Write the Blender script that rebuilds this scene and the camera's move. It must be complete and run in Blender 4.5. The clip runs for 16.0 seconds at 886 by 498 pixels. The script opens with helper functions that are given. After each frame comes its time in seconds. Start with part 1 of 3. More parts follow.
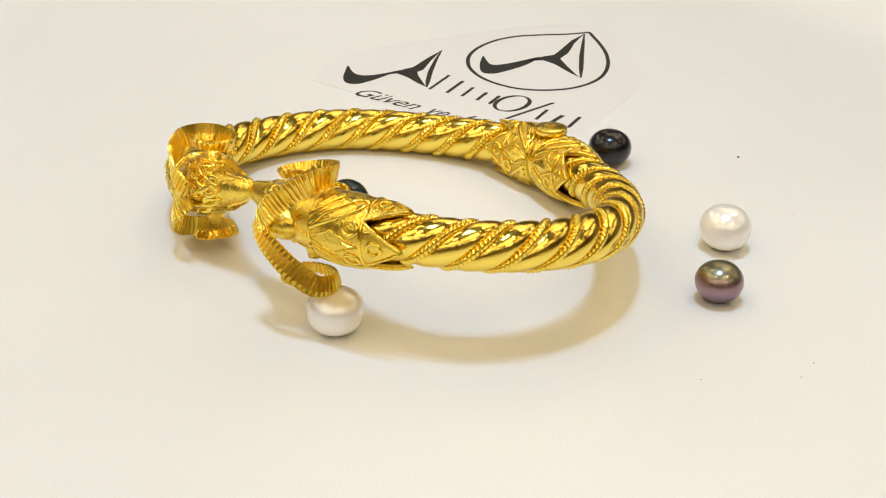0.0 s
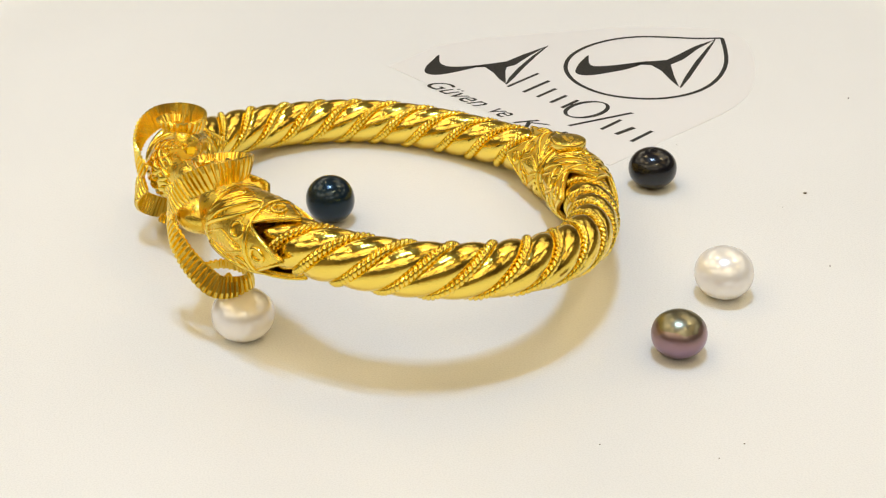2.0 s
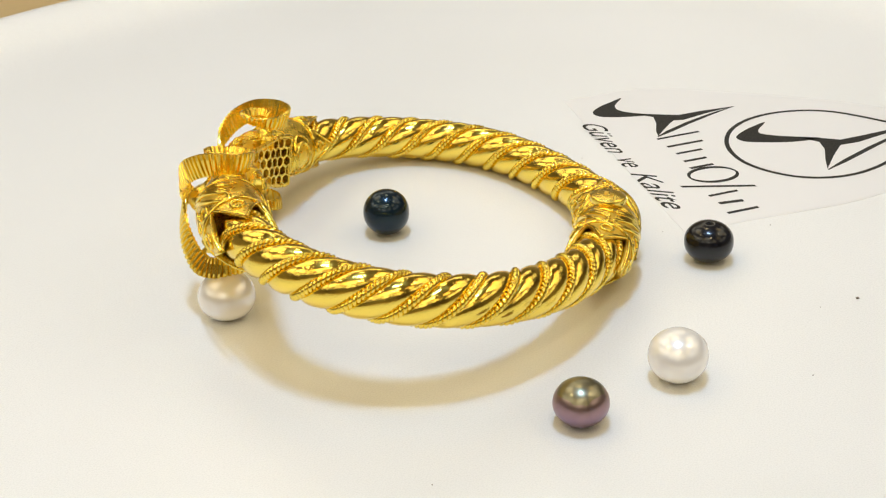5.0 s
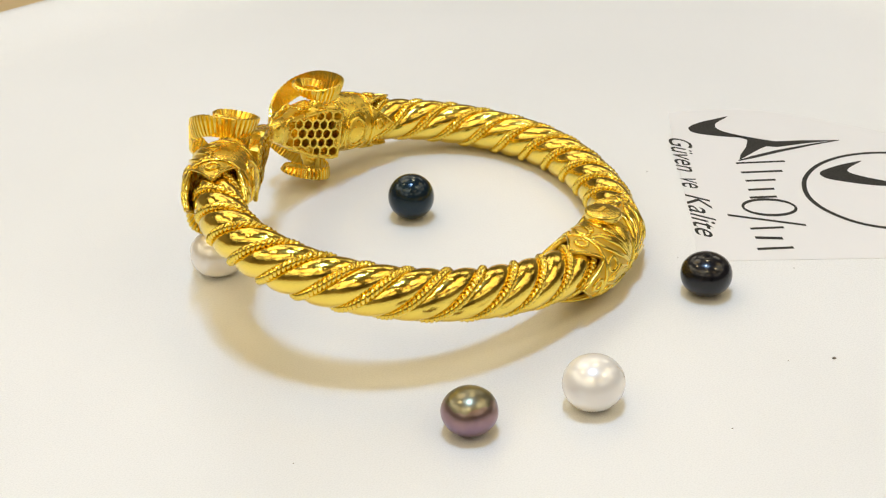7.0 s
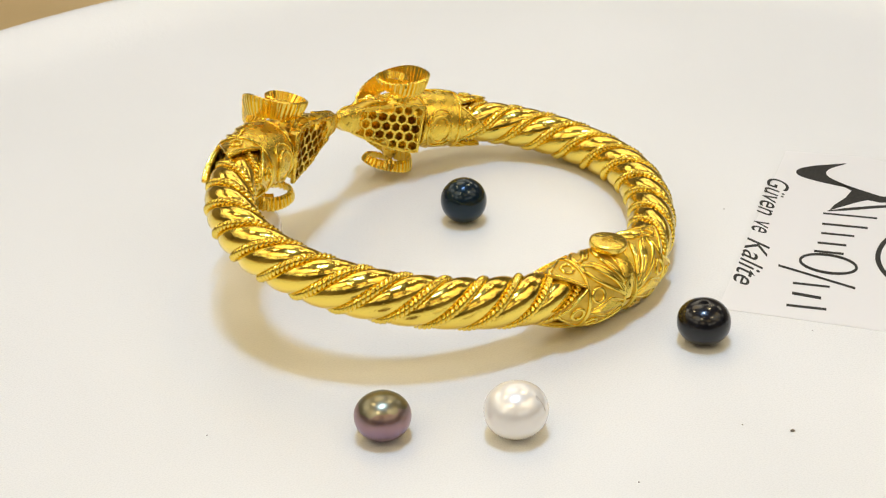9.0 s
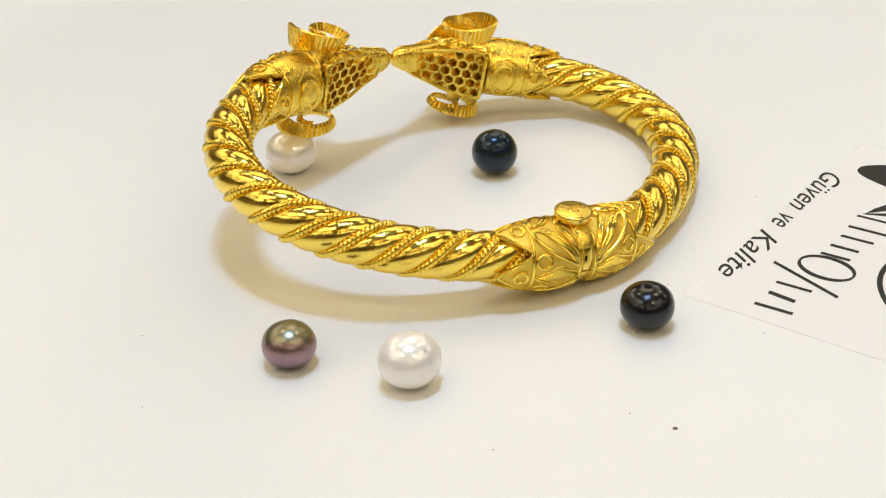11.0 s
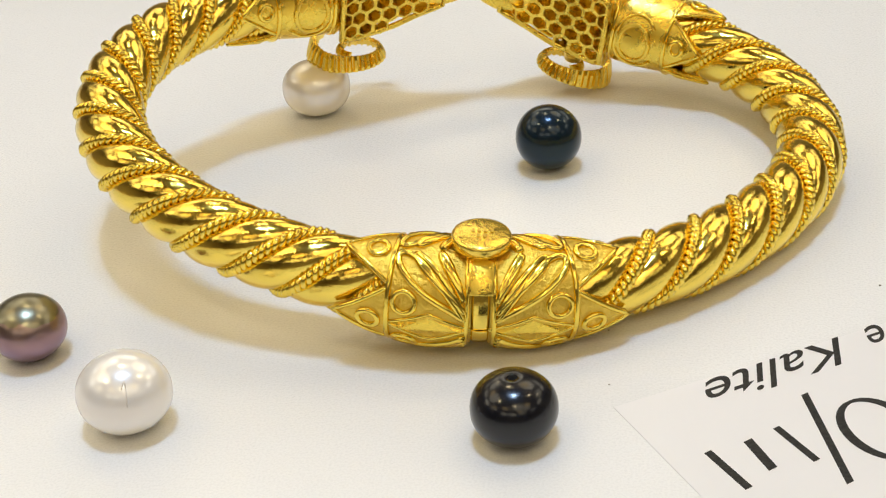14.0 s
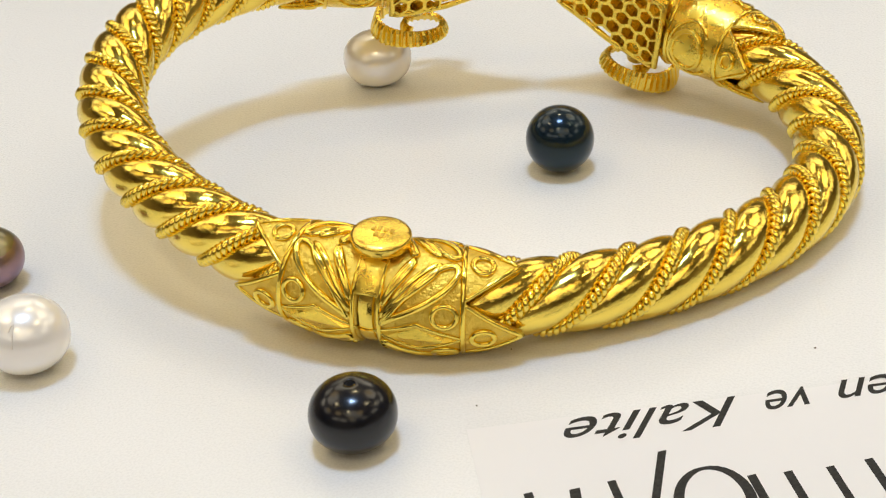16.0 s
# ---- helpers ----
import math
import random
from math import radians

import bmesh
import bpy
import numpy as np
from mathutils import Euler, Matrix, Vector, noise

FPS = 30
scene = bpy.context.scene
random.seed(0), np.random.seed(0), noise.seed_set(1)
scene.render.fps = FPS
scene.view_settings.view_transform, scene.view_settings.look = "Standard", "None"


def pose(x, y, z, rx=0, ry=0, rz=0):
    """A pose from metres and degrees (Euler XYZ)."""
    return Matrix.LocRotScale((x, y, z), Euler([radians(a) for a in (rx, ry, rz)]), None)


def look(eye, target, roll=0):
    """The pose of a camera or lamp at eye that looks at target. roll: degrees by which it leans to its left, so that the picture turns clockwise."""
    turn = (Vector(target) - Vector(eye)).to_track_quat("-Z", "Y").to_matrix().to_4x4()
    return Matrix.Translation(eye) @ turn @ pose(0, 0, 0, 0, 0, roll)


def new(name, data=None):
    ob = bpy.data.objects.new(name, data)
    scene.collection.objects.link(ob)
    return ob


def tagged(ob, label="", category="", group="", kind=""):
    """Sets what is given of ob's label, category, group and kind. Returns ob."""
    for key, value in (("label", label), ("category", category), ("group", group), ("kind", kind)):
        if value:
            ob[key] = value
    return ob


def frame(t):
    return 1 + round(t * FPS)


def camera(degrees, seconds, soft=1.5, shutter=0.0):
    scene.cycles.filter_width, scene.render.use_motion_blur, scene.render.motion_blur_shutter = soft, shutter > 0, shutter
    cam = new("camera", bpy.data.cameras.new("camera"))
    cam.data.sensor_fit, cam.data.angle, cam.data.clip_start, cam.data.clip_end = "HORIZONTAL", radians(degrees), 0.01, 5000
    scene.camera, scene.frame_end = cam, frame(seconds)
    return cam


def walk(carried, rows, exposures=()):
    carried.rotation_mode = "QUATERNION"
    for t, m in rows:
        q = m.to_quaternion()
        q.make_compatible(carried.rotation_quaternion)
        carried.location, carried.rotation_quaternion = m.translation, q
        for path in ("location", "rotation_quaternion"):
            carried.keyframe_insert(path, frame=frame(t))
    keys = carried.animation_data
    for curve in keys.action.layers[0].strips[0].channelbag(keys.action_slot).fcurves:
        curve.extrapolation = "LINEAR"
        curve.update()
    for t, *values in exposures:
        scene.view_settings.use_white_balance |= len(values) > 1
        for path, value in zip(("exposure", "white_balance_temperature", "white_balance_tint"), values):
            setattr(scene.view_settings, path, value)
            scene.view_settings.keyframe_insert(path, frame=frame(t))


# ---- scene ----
cam = camera(32.2, 16.0, 1.2)

PATH = [
    (0, (-0.19542, 0.10890, 0.11739), (-0.04314, 0.02134, 0.02176), 1.40),
    (0.5, (-0.20045, 0.09138, 0.11720), (-0.04234, 0.01584, 0.02080), 0.92),
    (1, (-0.20179, 0.07491, 0.11702), (-0.03891, 0.01278, 0.01900), 0.42),
    (1.5, (-0.20547, 0.05967, 0.11493), (-0.03751, 0.00949, 0.01864), -0.27),
    (2, (-0.20146, 0.03702, 0.11218), (-0.03081, 0.00129, 0.01419), -1.08),
    (2.5, (-0.20166, 0.02017, 0.11234), (-0.02787, 0.00021, 0.01540), -1.75),
    (3, (-0.21477, 0.00333, 0.11530), (-0.03852, -0.00138, 0.02088), -2.16),
    (3.5, (-0.21887, -0.01406, 0.11668), (-0.04260, -0.00601, 0.02252), -2.16),
    (4, (-0.21683, -0.02766, 0.11702), (-0.04167, -0.00634, 0.02288), -2.20),
    (4.2, (-0.21408, -0.03156, 0.11569), (-0.03966, -0.00647, 0.02109), -2.18),
    (6.3, (-0.19403, -0.09273, 0.11448), (-0.03489, -0.01638, 0.02042), -2.05),
    (6.5, (-0.19031, -0.09874, 0.11509), (-0.03420, -0.01769, 0.01991), -2.03),
    (7, (-0.18134, -0.11189, 0.11460), (-0.03175, -0.01889, 0.01987), -1.93),
    (7.5, (-0.17275, -0.12459, 0.11473), (-0.03072, -0.02021, 0.02022), -1.87),
    (8, (-0.16329, -0.13625, 0.11502), (-0.02956, -0.02200, 0.01982), -1.87),
    (8.2, (-0.15952, -0.14154, 0.11453), (-0.02962, -0.02264, 0.01973), -1.91),
    (10.3, (-0.10526, -0.18379, 0.11410), (-0.02257, -0.02906, 0.01807), -2.61),
    (10.5, (-0.10120, -0.18768, 0.11650), (-0.02318, -0.03128, 0.01928), -2.59),
    (11, (-0.08546, -0.19614, 0.11599), (-0.02131, -0.03508, 0.01628), -2.60),
    (11.5, (-0.06759, -0.19640, 0.11269), (-0.01558, -0.03026, 0.01424), -2.52),
    (12, (-0.04646, -0.17846, 0.10269), (-0.00790, -0.01026, 0.00158), -2.63),
    (12.5, (-0.02600, -0.16089, 0.09282), (-0.00328, 0.00897, -0.01029), -3.07),
    (13, (-0.00703, -0.14747, 0.07938), (-0.00397, 0.02447, -0.01960), -3.87),
    (13.5, (0.00279, -0.14444, 0.08244), (-0.00538, 0.02578, -0.02225), -4.09),
    (14, (0.01645, -0.14710, 0.07929), (-0.00825, 0.02530, -0.01905), -4.58),
    (14.5, (0.02510, -0.14306, 0.08133), (-0.00947, 0.02545, -0.02069), -4.44),
    (15, (0.03585, -0.14019, 0.08166), (-0.01164, 0.02498, -0.02064), -4.46),
    (15.5, (0.04709, -0.13582, 0.08160), (-0.01330, 0.02466, -0.02135), -4.57),
    (16, (0.05845, -0.13186, 0.07976), (-0.01465, 0.02430, -0.02157), -4.90),
]
walk(cam, [(t, look(eye, target, roll)) for t, eye, target, roll in PATH],
     [(0, -0.26, 6640, 12), (2, -0.27, 6640, 12), (3.5, -0.24, 6500, 11), (7, -0.27, 6420, 12), (11, -0.27, 6420, 13), (16, -0.33, 6420, 13)])

# ---- world and lights: a jeweller's shop with many small ceiling spots ----
world = bpy.data.worlds.new("world")
scene.world = world
world.use_nodes = True
world.node_tree.nodes["Background"].inputs["Color"].default_value = (1.0, 0.85, 0.58, 1)
world.node_tree.nodes["Background"].inputs["Strength"].default_value = 0.5

CEILING = 1.62


def ceiling_lamp(x, y, watts, size, colour=(1.0, 0.95, 0.88)):
    data = bpy.data.lights.new("ceiling_spot", "AREA")
    data.shape, data.size, data.energy, data.color = "DISK", size, watts, colour
    ob = new("ceiling_spot", data)
    ob.location = (x, y, CEILING - 0.03)
    return ob


COOL, WARM, AMBER = (0.47, 0.69, 1.0), (1.0, 0.82, 0.45), (1.0, 0.73, 0.33)
for x, y in ((0.10, 0.06), (0.0, -0.06), (-0.07, 0.07)):
    ceiling_lamp(x, y, 5.3, 0.08, COOL)
SPOTS = ((0.93, 0.25, 3.2), (0.45, 1.15, 2.4), (-0.25, 0.85, 3.0), (-1.25, 0.55, 2.2), (-0.80, -0.35, 3.2), (-0.55, -1.30, 2.0), (0.20, -0.95, 3.0), (1.15, -0.75, 2.2), (1.75, 0.75, 1.8), (-1.6, -1.0, 1.8), (-0.9, 1.7, 1.8), (0.8, -1.9, 1.8))
for i, (x, y, watts) in enumerate(SPOTS):
    ceiling_lamp(x, y, watts, 0.56 if i % 2 else 0.16, AMBER if i % 2 else WARM)
lamp_dice = random.Random(11)
for row in range(-2, 3):
    for col in range(-2, 3):
        x, y = 1.25 * col + 0.4 * (row % 2) + lamp_dice.uniform(-0.3, 0.3), 1.25 * row + lamp_dice.uniform(-0.3, 0.3)
        if 1.2 < math.hypot(x, y) < 3.3:
            ceiling_lamp(x, y, 3.2 + 4.6 * lamp_dice.random(), 0.95, (1.0, 0.91, 0.68))


# ---- materials ----
def material(name, colour, rough=0.5, metal=0.0, **more):
    mat = bpy.data.materials.new(name)
    mat.use_nodes = True
    b = mat.node_tree.nodes["Principled BSDF"]
    b.inputs["Base Color"].default_value = (*colour, 1)
    b.inputs["Roughness"].default_value = rough
    b.inputs["Metallic"].default_value = metal
    for key, value in more.items():
        b.inputs[key.replace("_", " ")].default_value = value
    return mat


def noise_node(mat, scale, detail=3.0, coords="Object"):
    nt = mat.node_tree
    tc = nt.nodes.new("ShaderNodeTexCoord")
    tex = nt.nodes.new("ShaderNodeTexNoise")
    tex.inputs["Scale"].default_value, tex.inputs["Detail"].default_value = scale, detail
    nt.links.new(tc.outputs[coords], tex.inputs["Vector"])
    return tex


def bump(mat, scale, distance, strength=1.0, detail=3.0, before=None):
    nt = mat.node_tree
    tex = noise_node(mat, scale, detail)
    b = nt.nodes.new("ShaderNodeBump")
    b.inputs["Distance"].default_value, b.inputs["Strength"].default_value = distance, strength
    nt.links.new(tex.outputs["Fac"], b.inputs["Height"])
    if before:
        nt.links.new(before.outputs["Normal"], b.inputs["Normal"])
    nt.links.new(b.outputs["Normal"], nt.nodes["Principled BSDF"].inputs["Normal"])
    return b


def vary(mat, socket, scale, low, high, detail=3.0, start=0.3, end=0.7):
    """Noise between two values or colours on one input of the surface."""
    nt = mat.node_tree
    tex = noise_node(mat, scale, detail)
    ramp = nt.nodes.new("ShaderNodeValToRGB")
    ramp.color_ramp.elements[0].position, ramp.color_ramp.elements[1].position = start, end
    lo = low if isinstance(low, tuple) else (low, low, low)
    hi = high if isinstance(high, tuple) else (high, high, high)
    ramp.color_ramp.elements[0].color, ramp.color_ramp.elements[1].color = (*lo, 1), (*hi, 1)
    nt.links.new(tex.outputs["Fac"], ramp.inputs["Fac"])
    nt.links.new(ramp.outputs["Color"], nt.nodes["Principled BSDF"].inputs[socket])


GOLD = (1.0, 0.752, 0.135)
gold = material("polished_gold", GOLD, 0.2, 1.0)
vary(gold, "Roughness", 900, 0.08, 0.20)
bump(gold, 2600, 0.00005, 0.6, 5, bump(gold, 420, 0.00008, 0.2, 2))
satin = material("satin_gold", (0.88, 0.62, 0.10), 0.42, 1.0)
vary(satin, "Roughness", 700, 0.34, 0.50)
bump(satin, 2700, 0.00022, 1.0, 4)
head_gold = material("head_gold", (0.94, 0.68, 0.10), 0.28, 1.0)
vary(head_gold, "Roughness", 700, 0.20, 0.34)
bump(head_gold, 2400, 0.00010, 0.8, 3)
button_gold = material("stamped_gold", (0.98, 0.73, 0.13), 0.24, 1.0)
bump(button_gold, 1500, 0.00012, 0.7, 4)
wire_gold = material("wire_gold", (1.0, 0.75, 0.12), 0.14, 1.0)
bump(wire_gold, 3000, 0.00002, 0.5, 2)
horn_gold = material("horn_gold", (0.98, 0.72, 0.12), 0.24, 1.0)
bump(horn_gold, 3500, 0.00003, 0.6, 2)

plate_white = material("plate_white", (0.80, 0.79, 0.765), 0.6, 0.0, Specular_IOR_Level=0.0, Coat_Weight=1.0, Coat_Roughness=0.085, Coat_IOR=1.65)
vary(plate_white, "Coat Weight", 4300, 0.5, 1.0, 1, 0.42, 0.62)
vary(plate_white, "Base Color", 14, (0.77, 0.765, 0.745), (0.81, 0.805, 0.79), 4)
glaze = bump(plate_white, 3600, 0.00006, 0.85, 0)
plate_white.node_tree.links.remove(glaze.outputs["Normal"].links[0])
plate_white.node_tree.links.new(glaze.outputs["Normal"], plate_white.node_tree.nodes["Principled BSDF"].inputs["Coat Normal"])

card_white = material("card_white", (0.775, 0.76, 0.75), 0.3)
bump(card_white, 1500, 0.00001, 0.3)
ink = material("black_ink", (0.02, 0.019, 0.018), 0.6, 0.0, Specular_IOR_Level=0.25)
vary(ink, "Base Color", 3000, (0.012, 0.012, 0.012), (0.035, 0.033, 0.03))

def banded(mat, stops, height, wobble=0.25):
    """Base colour that changes from foot to top in soft, uneven zones."""
    nt = mat.node_tree
    tc = nt.nodes.new("ShaderNodeTexCoord")
    xyz = nt.nodes.new("ShaderNodeSeparateXYZ")
    nt.links.new(tc.outputs["Object"], xyz.inputs[0])
    tex = noise_node(mat, 220, 2)
    grow = nt.nodes.new("ShaderNodeMath")
    grow.operation = "MULTIPLY"
    grow.inputs[1].default_value = 1 / height
    nt.links.new(xyz.outputs["Z"], grow.inputs[0])
    sway = nt.nodes.new("ShaderNodeMath")
    sway.operation = "MULTIPLY_ADD"
    sway.inputs[1].default_value = wobble
    nt.links.new(tex.outputs["Fac"], sway.inputs[0])
    nt.links.new(grow.outputs[0], sway.inputs[2])
    ramp = nt.nodes.new("ShaderNodeValToRGB")
    while len(ramp.color_ramp.elements) < len(stops):
        ramp.color_ramp.elements.new(0.5)
    for e, (at, colour) in zip(ramp.color_ramp.elements, stops):
        e.position, e.color = at, (*colour, 1)
    nt.links.new(sway.outputs[0], ramp.inputs["Fac"])
    nt.links.new(ramp.outputs["Color"], nt.nodes["Principled BSDF"].inputs["Base Color"])


nacre_white = material("white_nacre", (0.92, 0.89, 0.84), 0.27, 0.18, IOR=2.0, Coat_Weight=0.6, Coat_Roughness=0.11, Coat_IOR=2.0)
# Cream foot and top, greyer middle: bounce, highlight and shading put into the colour.
banded(nacre_white, ((0.0, (0.95, 0.90, 0.79)), (0.42, (0.96, 0.92, 0.86)), (0.66, (0.91, 0.87, 0.84)), (0.95, (0.95, 0.91, 0.86))), 0.0068, 0.2)
bump(nacre_white, 900, 0.00003, 0.4, 2)
nacre_black = material("black_nacre", (0.004, 0.005, 0.009), 0.22, 0.0, IOR=1.45, Coat_Weight=0.25, Coat_Roughness=0.04)
bump(nacre_black, 700, 0.00002, 0.4, 2)
nacre_blue = material("blue_black_nacre", (0.010, 0.026, 0.045), 0.22, 0.45, IOR=1.4, Coat_Weight=0.30, Coat_Roughness=0.05)
vary(nacre_blue, "Base Color", 150, (0.005, 0.017, 0.034), (0.010, 0.028, 0.040), 2)
bump(nacre_blue, 700, 0.00002, 0.4, 2)
nacre_purple = material("peacock_nacre", (0.20, 0.15, 0.18), 0.30, 0.9, Coat_Weight=0.15, Coat_Roughness=0.08)
banded(nacre_purple, ((0.05, (0.12, 0.11, 0.22)), (0.45, (0.26, 0.17, 0.25)), (0.80, (0.36, 0.23, 0.25)), (1.10, (0.34, 0.25, 0.22)), (1.38, (0.27, 0.25, 0.17))), 0.0064, 0.5)
bump(nacre_purple, 700, 0.00003, 0.4, 2)
nacre_chip = material("chipped_nacre", (0.64, 0.59, 0.54), 0.6)
hole_shade = material("drill_hole_shade", (0.004, 0.004, 0.004), 0.9)
dust_brown = material("dust", (0.16, 0.12, 0.09), 0.9)
vary(dust_brown, "Base Color", 4000, (0.08, 0.06, 0.05), (0.3, 0.25, 0.2))

counter_wood = material("counter_veneer", (0.42, 0.29, 0.13), 0.4)
vary(counter_wood, "Base Color", 9, (0.36, 0.24, 0.10), (0.50, 0.36, 0.17), 5)
wall_paint = material("wall_paint", (0.28, 0.23, 0.17), 0.8)
vary(wall_paint, "Base Color", 2.5, (0.34, 0.29, 0.22), (0.42, 0.36, 0.28))
ceiling_paint = material("ceiling_paint", (0.80, 0.77, 0.72), 0.9)
vary(ceiling_paint, "Base Color", 2, (0.50, 0.47, 0.42), (0.56, 0.53, 0.48))
floor_stone = material("floor_stone", (0.22, 0.17, 0.13), 0.4)
vary(floor_stone, "Base Color", 6, (0.18, 0.14, 0.10), (0.27, 0.21, 0.16))


# ---- mesh helpers ----
def mesh_ob(name, verts, faces, mat, parent=None, smooth=True, label=""):
    me = bpy.data.meshes.new(name)
    me.from_pydata([tuple(v) for v in verts], [], faces)
    me.materials.append(mat)
    bm = bmesh.new()
    bm.from_mesh(me)
    bmesh.ops.recalc_face_normals(bm, faces=bm.faces)
    bm.to_mesh(me)
    bm.free()
    if smooth:
        me.shade_smooth()
    ob = new(name, me)
    if parent:
        ob.parent = parent
    if label:
        tagged(ob, label)
    return ob


def loft(rings, cap=True, closed=False):
    """Vertices and faces of a skin over closed loops of equally many points."""
    n = len(rings[0])
    verts = [p for ring in rings for p in ring]
    m = len(rings)
    faces = []
    for i in range(m if closed else m - 1):
        k = (i + 1) % m
        for j in range(n):
            l = (j + 1) % n
            faces.append((i * n + j, i * n + l, k * n + l, k * n + j))
    if cap and not closed:
        faces += [tuple(range(n)), tuple(range((m - 1) * n, m * n))]
    return verts, faces


def merge(*pieces):
    verts, faces = [], []
    for v, f in pieces:
        k = len(verts)
        verts += list(v)
        faces += [tuple(i + k for i in face) for face in f]
    return verts, faces


def wire(points, radius, sides=6, closed=False, flat=1.0):
    """A round wire along points; radius may be a list."""
    pts = [Vector(p) for p in points]
    n = len(pts)
    rings, side = [], None
    for i, p in enumerate(pts):
        a = pts[(i - 1) % n] if closed or i else p
        b = pts[(i + 1) % n] if closed or i < n - 1 else p
        t = (b - a).normalized()
        if side is None:
            side = t.orthogonal().normalized()
        side = (side - t * side.dot(t)).normalized()
        up = t.cross(side)
        r = radius[i] if isinstance(radius, list) else radius
        rings.append([p + (side * math.cos(2 * math.pi * j / sides) + up * (math.sin(2 * math.pi * j / sides) * flat)) * r for j in range(sides)])
    return loft(rings, True, closed)


def spline(points, steps, closed=False):
    """Catmull-Rom through points."""
    p = [Vector(q) for q in points]
    n, out = len(p), []
    for i in range(n if closed else n - 1):
        a = p[(i - 1) % n] if closed or i else p[0] * 2 - p[1]
        b, c = p[i], p[(i + 1) % n]
        d = p[(i + 2) % n] if closed or i + 2 < n else c * 2 - b
        for k in range(steps):
            t = k / steps
            out.append(0.5 * (2 * b + (c - a) * t + (2 * a - 5 * b + 4 * c - d) * t * t + (3 * b - a - 3 * c + d) * t ** 3))
    if not closed:
        out.append(p[-1])
    return out


def lathe(profile, sides=48, squash=(1, 1), wobble=0.0, seed=0.0):
    """Turns (radius, height) pairs round z; the first and last may lie on the axis."""
    verts, faces = [], []
    rows = []
    for r, z in profile:
        if r < 1e-7:
            rows.append([len(verts)])
            verts.append((0, 0, z))
        else:
            row = []
            for j in range(sides):
                a = 2 * math.pi * j / sides
                k = 1 + wobble * noise.noise(Vector((math.cos(a) * 1.2 + seed, math.sin(a) * 1.2, z * 200 + seed)))
                row.append(len(verts))
                verts.append((r * k * squash[0] * math.cos(a), r * k * squash[1] * math.sin(a), z))
            rows.append(row)
    for a, b in zip(rows, rows[1:]):
        for j in range(sides):
            l = (j + 1) % sides
            if len(a) == 1 and len(b) > 1:
                faces.append((a[0], b[j], b[l]))
            elif len(b) == 1 and len(a) > 1:
                faces.append((a[j], a[l], b[0]))
            elif len(a) > 1:
                faces.append((a[j], a[l], b[l], b[j]))
    return verts, faces


def box(x0, y0, z0, x1, y1, z1):
    v = [(x, y, z) for x in (x0, x1) for y in (y0, y1) for z in (z0, z1)]
    return v, [(0, 1, 3, 2), (4, 6, 7, 5), (0, 4, 5, 1), (2, 3, 7, 6), (0, 2, 6, 4), (1, 5, 7, 3)]


def group_thing(name, label, category, at=(0, 0, 0), group=""):
    ob = new(name)
    ob.empty_display_size = 0.005
    ob.location = at
    return tagged(ob, label, category, group)


MM = 0.001


# ---- the room round the counter ----
def structure(name, pieces, mat, label):
    ob = mesh_ob(name, *pieces, mat, None, False)
    return tagged(ob, label, "room", "", "structure")


W = 3.6
structure("floor", box(-W, -W, -0.95, W, W, -0.90), floor_stone, "dark brown polished stone shop floor")
structure("ceiling", box(-W, -W, CEILING + 0.004, W, W, CEILING + 0.1), ceiling_paint, "plain light taupe painted shop ceiling")
structure("wall_north", box(-W, W, -0.95, W, W + 0.1, CEILING), wall_paint, "plain beige painted shop wall")
structure("wall_south", box(-W, -W - 0.1, -0.95, W, -W, CEILING), wall_paint, "plain beige painted shop wall")
structure("wall_east", box(W, -W, -0.95, W + 0.1, W, CEILING), wall_paint, "plain beige painted shop wall")
structure("wall_west", box(-W - 0.1, -W, -0.95, -W, W, CEILING), wall_paint, "plain beige painted shop wall")

counter = group_thing("counter", "golden brown wooden shop counter below the plate", "counter", (0, 0, -0.90))
mesh_ob("countertop", *box(-0.7, -0.5, 0.862, 0.7, 0.5, 0.894), counter_wood, counter, False)
mesh_ob("cabinet_body", *box(-0.66, -0.46, 0.0, 0.66, 0.46, 0.862), counter_wood, counter, False)

plate_profile = [(0, 0), (30, 0), (60, 0), (90, 0), (104, 0), (109, 0.15), (113, 0.6), (117, 1.4), (121, 2.3), (124, 2.8), (126, 2.7), (127.3, 2.0), (127.6, 1.0),
                 (126.5, -1.5), (122, -4), (110, -5.7), (60, -5.9), (0, -5.9)]
plate = mesh_ob("display_plate", *lathe([(r * 1.183 * MM, z * MM) for r, z in plate_profile], 192), plate_white)
plate.location = (5 * MM, -2 * MM, 0)
tagged(plate, "round glossy white display plate with a low rim", "plate")

# ---- the centre line of the bracelet ----
R_TERMS = (32.78, -1.76, 2.11, 3.95, 2.42, -1.31, 0.82, 0.15, 0.19)
Z_TERMS = (8.98, -5.96, 3.16, 0.26, -1.06, -0.38, 0.07)
REST = 3.45
UP = Vector((0.147, -0.100, 1.0)).normalized()


def series(terms, th):
    return terms[0] + sum(terms[2 * k - 1] * math.cos(k * th) + terms[2 * k] * math.sin(k * th) for k in range(1, len(terms) // 2 + 1))


def centre(th):
    """The band's centre line: an uneven oval that rests on the plate at its low side."""
    r, z = series(R_TERMS, th), series(Z_TERMS, th)
    z = 0.5 * (z + REST + math.sqrt((z - REST) ** 2 + 0.2))
    return Vector((1.0 + r * math.cos(th), 2.0 + r * math.sin(th), z)) * MM


